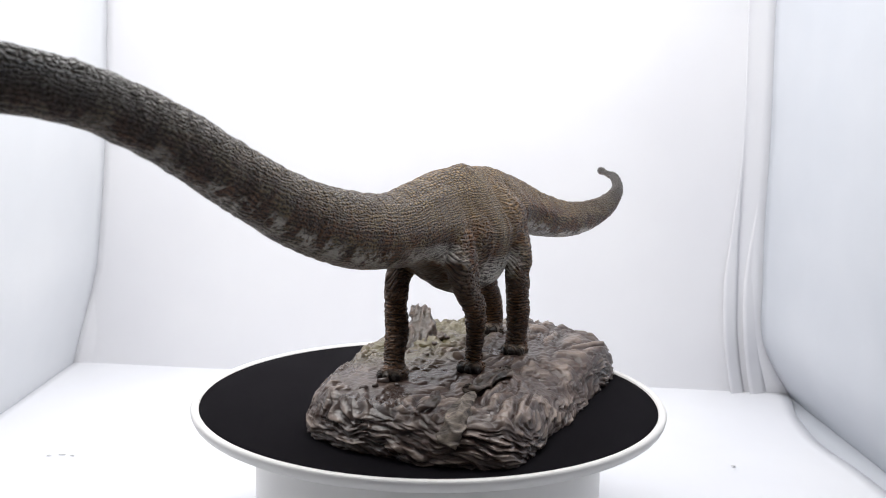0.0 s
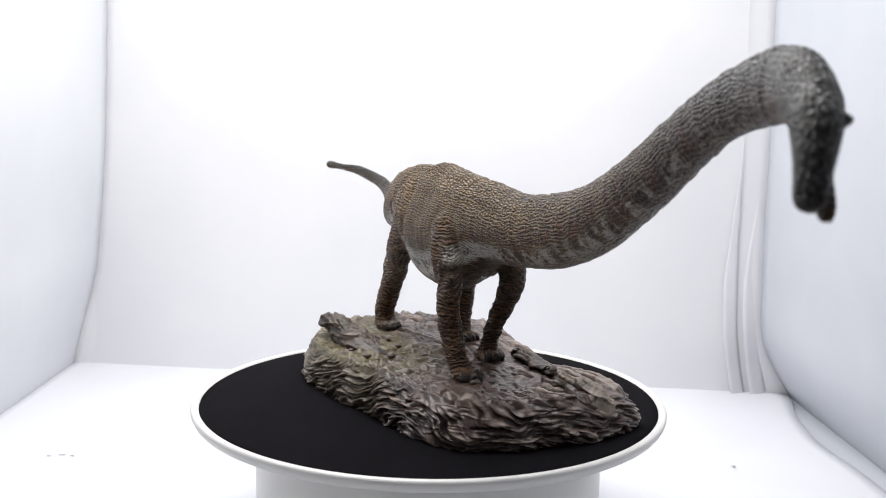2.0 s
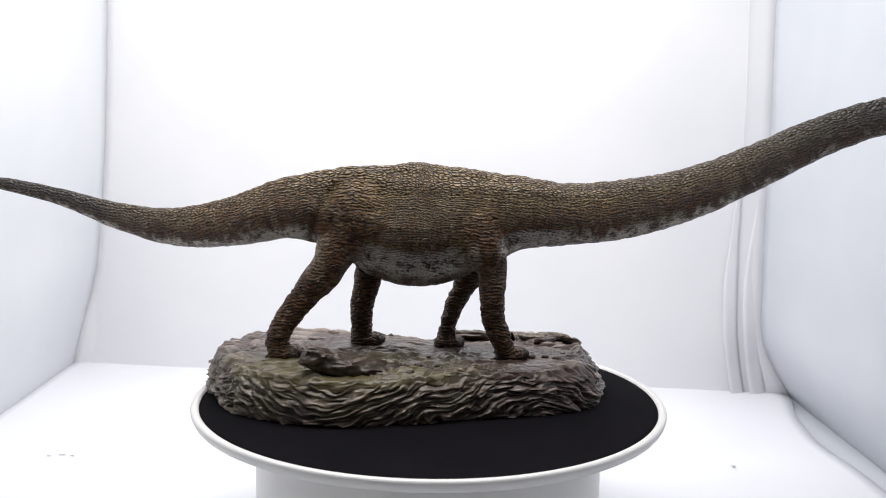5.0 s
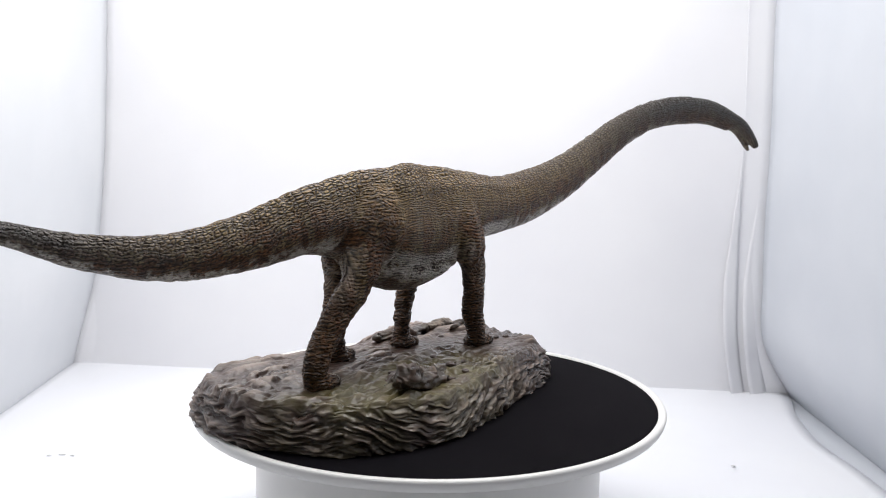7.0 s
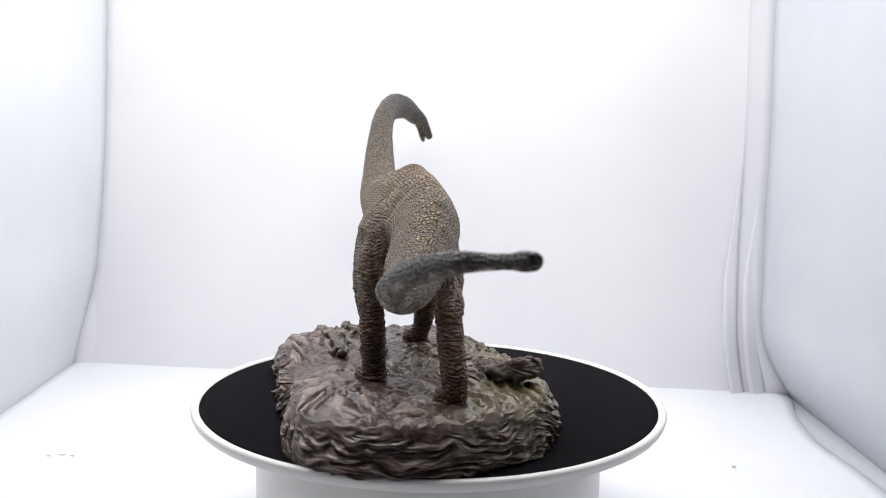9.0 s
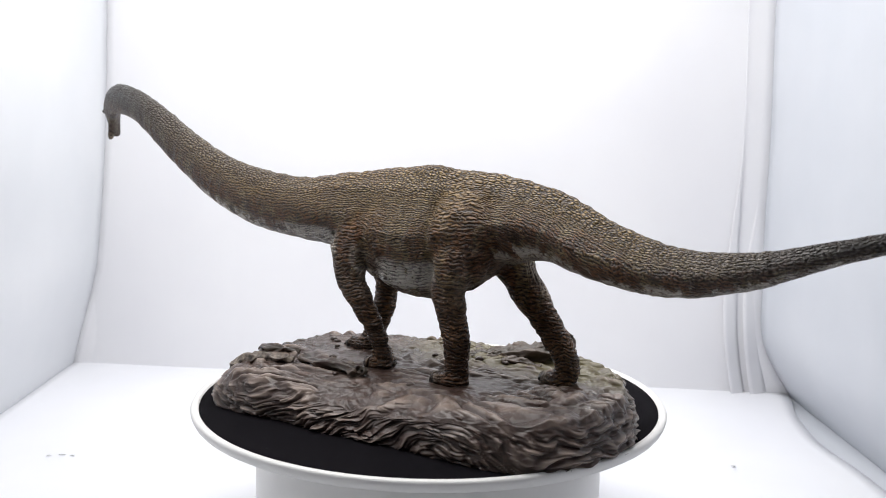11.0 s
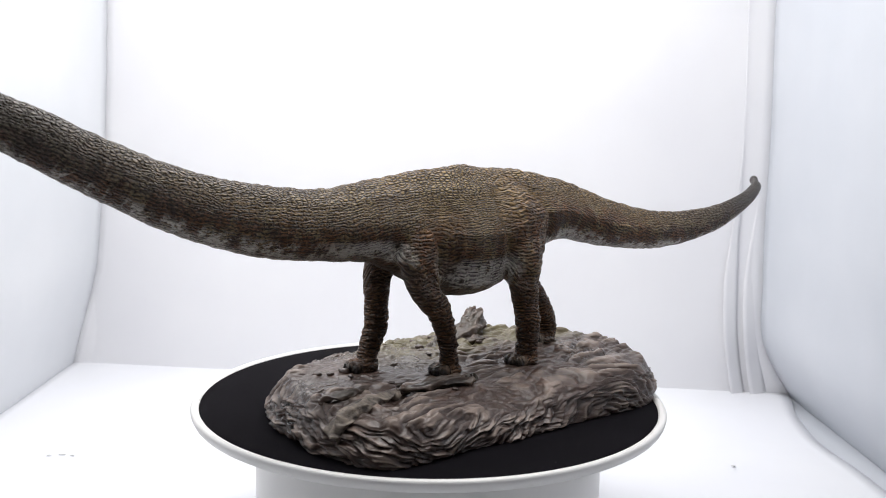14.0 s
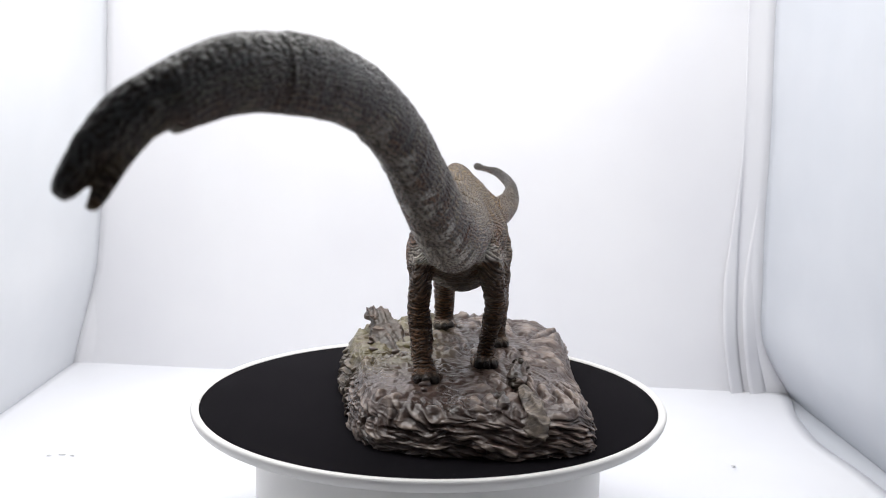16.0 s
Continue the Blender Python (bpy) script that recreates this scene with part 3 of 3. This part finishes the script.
def dinosaur():
    bm = bmesh.new()
    spine = spline(TAIL + TRUNK + NECK, 6)
    # the back is narrower than the flanks
    count = len(spine)
    hips = len(TAIL) * 6 + 8
    tube(bm, spine, 32, raw=True, peaks=[0.50 * math.exp(-((i - hips) / 24) ** 2) for i in range(count)], skew=0.08)
    tube(bm, SKULL, 24)
    tube(bm, JAW, 20)
    blob(bm, (-1.414, -2.094, 1.235), (0.015, 0.011, 0.011))
    blob(bm, (-1.377, -2.172, 1.235), (0.015, 0.011, 0.011))
    legs = {}
    for name, rows in LEGS.items():
        legs[name] = spline([(x, y, z, r * (0.90 - 0.25 * smooth(0.3, 0.6, z)), r * 0.94) for x, y, z, r in rows], 6)
        tube(bm, legs[name], 24, up=tuple(FWD), raw=True)
    # thigh and shoulder muscles
    turn = HEAD_DIR
    blob(bm, (0.352, 0.160, 0.715), (0.130, 0.055, 0.160), turn, 0.15)
    blob(bm, (0.190, 0.300, 0.735), (0.130, 0.062, 0.150), turn, 0.30)
    blob(bm, (0.135, -0.215, 0.70), (0.110, 0.052, 0.15), turn, 0.25)
    blob(bm, (-0.095, -0.175, 0.74), (0.105, 0.052, 0.13), turn, -0.1)
    # feet: pads and toes
    tips = []
    for name, way, side in (("right_fore", 0.0, 1.0), ("left_fore", 0.15, 1.0), ("left_hind", 0.1, 1.2), ("right_hind", 0.0, 1.0)):
        x, y, z, r, _ = legs[name][0]
        ahead = Matrix.Rotation(way, 3, "Z") @ FWD
        across = Vector((-ahead.y, ahead.x, 0))
        blob(bm, (x + ahead.x * 0.012, y + ahead.y * 0.012, 0.188), (0.066, 0.060, 0.030), turn + way)
        for k in (-1, 0, 1):
            c = Vector((x, y, 0.190)) + ahead * (0.062 * side - 0.012 * abs(k)) + across * (0.034 * k)
            blob(bm, c, (0.032, 0.019, 0.024), turn + way, 0.25)
            tips.append(c + ahead * 0.024 - Vector((0, 0, 0.010)))
    bmesh.ops.recalc_face_normals(bm, faces=bm.faces)
    me = bpy.data.meshes.new("dinosaur")
    bm.to_mesh(me)
    bm.free()
    raw = new("dinosaur", me)
    rem = raw.modifiers.new("skin", "REMESH")
    rem.mode, rem.voxel_size = "VOXEL", 0.00064
    soft = raw.modifiers.new("soft", "SMOOTH")
    soft.factor, soft.iterations = 0.5, 12
    done = bpy.data.meshes.new_from_object(raw.evaluated_get(bpy.context.evaluated_depsgraph_get()))
    raw.modifiers.clear()
    raw.data = done
    bpy.data.meshes.remove(me)
    done.name = "dinosaur"
    # where each point lies along and around the animal
    n = len(done.vertices)
    co = np.empty(n * 3, np.float32)
    done.vertices.foreach_get("co", co)
    co = co.reshape(n, 3) / U
    full = np.vstack([spine, spline(SKULL, 6)[6:]])
    step = np.concatenate([[0], np.cumsum(np.linalg.norm(np.diff(full[:, :3], axis=0), axis=1))])
    reach = step[-1]
    step /= reach
    best, along, mid, tall, girth = np.full(n, 1e9), np.zeros(n), np.zeros(n), np.ones(n), np.zeros(n)
    for i in range(len(full) - 1):
        p0, p1 = full[i], full[i + 1]
        d = p1[:3] - p0[:3]
        t = np.clip((co - p0[:3]) @ d / (d @ d), 0, 1)
        at = p0 + t[:, None] * (p1 - p0)
        dist = np.linalg.norm(co - at[:, :3], axis=1)
        hit = dist < best
        best[hit] = dist[hit]
        along[hit] = (step[i] + t * (step[i + 1] - step[i]))[hit]
        mid[hit], tall[hit] = at[hit, 2], at[hit, 4]
        side = np.cross(d, (0.0, 0.0, 1.0))
        side /= np.linalg.norm(side)
        off = (co - at[:, :3])[hit]
        girth[hit] = np.arctan2(off @ side, off @ np.cross(side, d / np.linalg.norm(d))) * (0.6 * at[hit, 4] + 0.4 * at[hit, 3])
    around = np.clip(0.5 + 0.5 * (co[:, 2] - mid) / np.maximum(tall, 0.01), 0, 1)
    leg_d = np.full(n, 1e9)
    for rows in legs.values():
        for row in rows:
            leg_d = np.minimum(leg_d, np.linalg.norm(co - row[:3], axis=1) / row[3])
    limb = np.clip((0.60 - co[:, 2]) / 0.16, 0, 1) * np.clip((1.7 - leg_d) / 0.4, 0, 1)
    haunch = np.zeros(n)
    ahead, across = co @ np.array(FWD), co @ np.array(LFT)
    for cf, cl, cz, hf, hz, lean, _ in MUSCLES:
        e = np.hypot((ahead - cf - lean * (co[:, 2] - cz)) / hf, (co[:, 2] - cz) / hz)
        haunch = np.maximum(haunch, 0.85 * np.clip((1.25 - e) / 0.6, 0, 1) * ((across > 0.13) == (cl > 0.13)))
    thigh = np.clip((1.45 - leg_d) / 0.4, 0, 1) * np.clip((0.88 - co[:, 2]) / 0.15, 0, 1)
    thigh = np.maximum(thigh, haunch)
    claw = np.zeros(n)
    for tip in tips:
        claw = np.maximum(claw, np.clip((0.030 - np.linalg.norm(co - np.array(tip), axis=1)) / 0.010, 0, 1))
    # folds and uneven skin
    nor = np.empty(n * 3, np.float32)
    done.vertices.foreach_get("normal", nor)
    nor = nor.reshape(n, 3)
    shift = np.empty(n)
    for i in range(n):
        x, y, z = (float(c) for c in co[i])
        f, l = x * FWD.x + y * FWD.y, x * LFT.x + y * LFT.y
        bend = 0.05 * noise.noise(Vector((x * 5, y * 5, z * 5)))
        fold = ridge((f + bend) * 17.0, l * 3.0, z * 4.0) if limb[i] < 0.5 else ridge(f * 4, l * 4, (z + bend) * 26.0)
        trunk = math.exp(-((along[i] - 0.47) / 0.10) ** 2)
        # level wrinkles on the flanks, muscles outlined by a crease
        ease = 0.6 * noise.noise(Vector((x * 7, y * 7, z * 7)))
        level = ridge(f * 14.0, l * 14.0, z * 58.0 + ease) * 0.55 + ridge(f * 22.0, l * 22.0, z * 92.0 + 2 * ease) * 0.45
        mid_flank = math.exp(-((along[i] - 0.46) / 0.15) ** 4) * smooth(0.90, 0.72, around[i]) * smooth(0.04, 0.18, around[i])
        wrinkles = (level - 0.62) * 0.0066 * max(0.2 * mid_flank, thigh[i], 0.5 * limb[i])
        muscle = 0.0
        for cf, cl, cz, hf, hz, lean, bulk in MUSCLES:
            if (l > 0.13) == (cl > 0.13):
                e = math.hypot((f - cf - lean * (z - cz)) / hf, (z - cz) / hz)
                if e < 1.6:
                    muscle += bulk * 0.016 * max(0.0, 1 - e * e) * smooth(0.45, 0.6, z) - bulk * 0.012 * math.exp(-((e - 1.10) / 0.16) ** 2) * smooth(0.46, 0.58, z)
        muscle *= smooth(0.92, 0.74, around[i])
        spine_ridge = 0.006 * math.exp(-((around[i] - 0.82) / 0.05) ** 2) * trunk - 0.003 * math.exp(-((around[i] - 0.91) / 0.04) ** 2) * trunk
        ribs = 0.0010 * math.sin((f + 0.7 * bend) * 150.0) * trunk * math.exp(-((around[i] - 0.55) / 0.22) ** 2) * (1 - thigh[i])
        crease = -0.007 * math.exp(-((leg_d[i] - 1.5) / 0.16) ** 2) * smooth(0.42, 0.5, z) * smooth(0.82, 0.62, z) * trunk
        pebble = 0.0030 * smooth(0.62, 0.85, around[i]) * noise.noise(Vector((along[i] * reach * 34.0, girth[i] * 44.0, 3.0)))
        ledge = 0.017 * math.exp(-((around[i] - 0.13) / 0.05) ** 2) * math.exp(-((along[i] - 0.465) / 0.055) ** 4) * (1 - thigh[i]) * (1 - limb[i])
        shift[i] = 0.0035 + ledge + pebble + wrinkles + muscle + spine_ridge + ribs + crease + (fold - 0.6) * (0.0035 + 0.001 * limb[i]) + 0.0012 * noise.noise(Vector((x * 60, y * 60, z * 60)))
    keep = np.where((along > 0.13) & (along < 0.9), 1.0, 0.4)
    co = (co + nor * (shift * keep)[:, None]) * U
    done.vertices.foreach_set("co", co.astype(np.float32).ravel())
    for key, values in (("along", along), ("around", around), ("limb", limb), ("thigh", thigh), ("claw", claw)):
        layer = done.attributes.new(key, "FLOAT", "POINT")
        layer.data.foreach_set("value", values.astype(np.float32))
    layer = done.attributes.new("hide", "FLOAT_VECTOR", "POINT")
    layer.data.foreach_set("vector", np.stack([along * reach, girth, np.zeros(n)], 1).astype(np.float32).ravel())
    done.polygons.foreach_set("use_smooth", np.ones(len(done.polygons), bool))
    done.materials.clear()
    done.materials.append(SKIN)
    raw.parent = FIGURINE
    return tagged(raw, "olive-brown scaly long-necked dinosaur with pale belly patches")


dinosaur()


# ---- wood and stones on the rock base ----
def chunk(name, rows, material, label, seed, n=44, rough=0.013, grain=1.6, sub=14):
    """An irregular length of wood or stone along rows of x, y, z, half width, half height."""
    bm = bmesh.new()
    tube(bm, rows, n, sub=sub)
    crest, moss = bm.verts.layers.float.new("crest"), bm.verts.layers.float.new("moss")
    bmesh.ops.recalc_face_normals(bm, faces=bm.faces)
    bm.normal_update()
    way = (Vector(rows[-1][:3]) - Vector(rows[0][:3])).normalized()
    shifts = []
    for v in bm.verts:
        p = v.co / U
        q = p - way * p.dot(way) * 0.8
        k = 0.8 * noise.noise(p * 9 + Vector((seed, 0, 0))) + grain * (blade(q.x * 26, q.y * 26, q.z * 26 + seed) - 0.4) + 0.5 * noise.noise(p * 34 + Vector((0, seed, 0)))
        shifts.append(v.normal * (k * rough * U))
        v[crest] = min(1.0, max(0.0, 0.24 + 0.35 * k))
        v[moss] = 0.15
    for v, d in zip(bm.verts, shifts):
        v.co += d
    return part(name, bm, material, FIGURINE, label)


chunk("driftwood", [(-0.088, 0.625, 0.276, 0.012, 0.016), (-0.080, 0.605, 0.264, 0.034, 0.031), (-0.050, 0.56, 0.238, 0.058, 0.048), (-0.045, 0.49, 0.205, 0.072, 0.050), (-0.065, 0.40, 0.186, 0.080, 0.046),
                    (-0.085, 0.31, 0.176, 0.072, 0.038), (-0.09, 0.22, 0.168, 0.050, 0.027), (-0.08, 0.14, 0.158, 0.020, 0.014)], ROCK, "weathered driftwood stump rising from the moss", 3.0)
chunk("driftwood", [(0.05, 0.49, 0.162, 0.010, 0.008), (0.045, 0.43, 0.174, 0.034, 0.018), (0.030, 0.36, 0.176, 0.040, 0.020), (-0.02, 0.28, 0.172, 0.036, 0.018), (-0.05, 0.22, 0.162, 0.014, 0.010)], ROCK, "low weathered wood lump in the mud", 9.0)
chunk("plank", [(0.318, -0.255, 0.182, 0.026, 0.016), (0.310, -0.262, 0.180, 0.032, 0.017), (0.27, -0.34, 0.183, 0.034, 0.019), (0.21, -0.44, 0.183, 0.032, 0.019), (0.165, -0.525, 0.184, 0.031, 0.019), (0.160, -0.532, 0.184, 0.026, 0.015)], ROCK, "split dark driftwood plank", 5.0, rough=0.011, grain=2.0)
chunk("branch", [(0.165, -0.575, 0.176, 0.012, 0.010), (0.150, -0.62, 0.176, 0.022, 0.013), (0.135, -0.68, 0.174, 0.028, 0.015), (0.118, -0.74, 0.168, 0.034, 0.017), (0.098, -0.805, 0.154, 0.042, 0.020), (0.078, -0.858, 0.118, 0.048, 0.022), (0.066, -0.885, 0.080, 0.032, 0.015)], WOOD, "worn pale-streaked branch end", 7.0, rough=0.008, grain=1.6)
chunk("bark_strip", [(0.03, -0.585, 0.178, 0.010, 0.008), (0.02, -0.65, 0.186, 0.020, 0.016), (0.015, -0.71, 0.188, 0.020, 0.014), (-0.015, -0.755, 0.182, 0.020, 0.014), (-0.05, -0.79, 0.165, 0.012, 0.010)], ROCK, "curled strip of dark bark", 11.0, rough=0.008, grain=1.4)

STONES = [(-0.185, -0.41, 0.020), (-0.215, -0.47, 0.014), (-0.13, -0.45, 0.012), (-0.26, -0.50, 0.016), (0.02, 0.22, 0.014), (-0.12, 0.12, 0.016), (-0.16, 0.05, 0.012),
          (-0.02, 0.02, 0.013), (0.08, 0.34, 0.012), (-0.20, 0.20, 0.015), (-0.17, 0.33, 0.013), (0.45, -0.02, 0.014), (0.30, -0.36, 0.013), (0.05, -0.43, 0.014)]
for i, (x, y, r) in enumerate(STONES):
    rock = bmesh.new()
    bmesh.ops.create_icosphere(rock, subdivisions=2, radius=1.0)
    rock.verts.layers.float.new("crest"), rock.verts.layers.float.new("moss")
    for v in rock.verts:
        v.co *= 1 + 0.35 * noise.noise(v.co * 1.6 + Vector((i * 3.1, 0, 0)))
        v.co = Vector((v.co.x * 1.4, v.co.y, v.co.z * 0.7)) * (r * U)
        v[rock.verts.layers.float["crest"]] = 0.5
    ob = part("pebble", rock, ROCK, FIGURINE)
    ob.location = Vector((x, y, ground_height(x, y) + r * 0.25)) * U
    ob.rotation_euler = (0, 0, i * 1.3)

# faint marks on the sheet
for x, y, sx, sy in ((-2.15, 1.06, 0.016, 0.006), (-2.08, 1.075, 0.020, 0.006), (-2.02, 1.065, 0.014, 0.007), (1.74, 1.05, 0.014, 0.010)):
    spot = lathe([(0.0, 0.0), (0.8, 0.0), (1.0, -0.6), (0.0, -0.6)], 14)
    bmesh.ops.transform(spot, matrix=Matrix.Diagonal((sx * U, sy * U, 0.0006, 1)), verts=spot.verts)
    mark = part("scuff_mark", spot, SMUDGE, FLOOR)
    mark.location = (x * U, y * U, FLOOR_Z + 0.0012)


def motions():
    rows = [(0.5 * i, pose(0, 0, 0, 0, 0, a)) for i, a in enumerate(TURN)]
    walk(FIGURINE, rows)
    walk(PLATTER, [(t, Matrix.Translation((0, 0, -FLOOR_Z)) @ m) for t, m in rows])


motions()
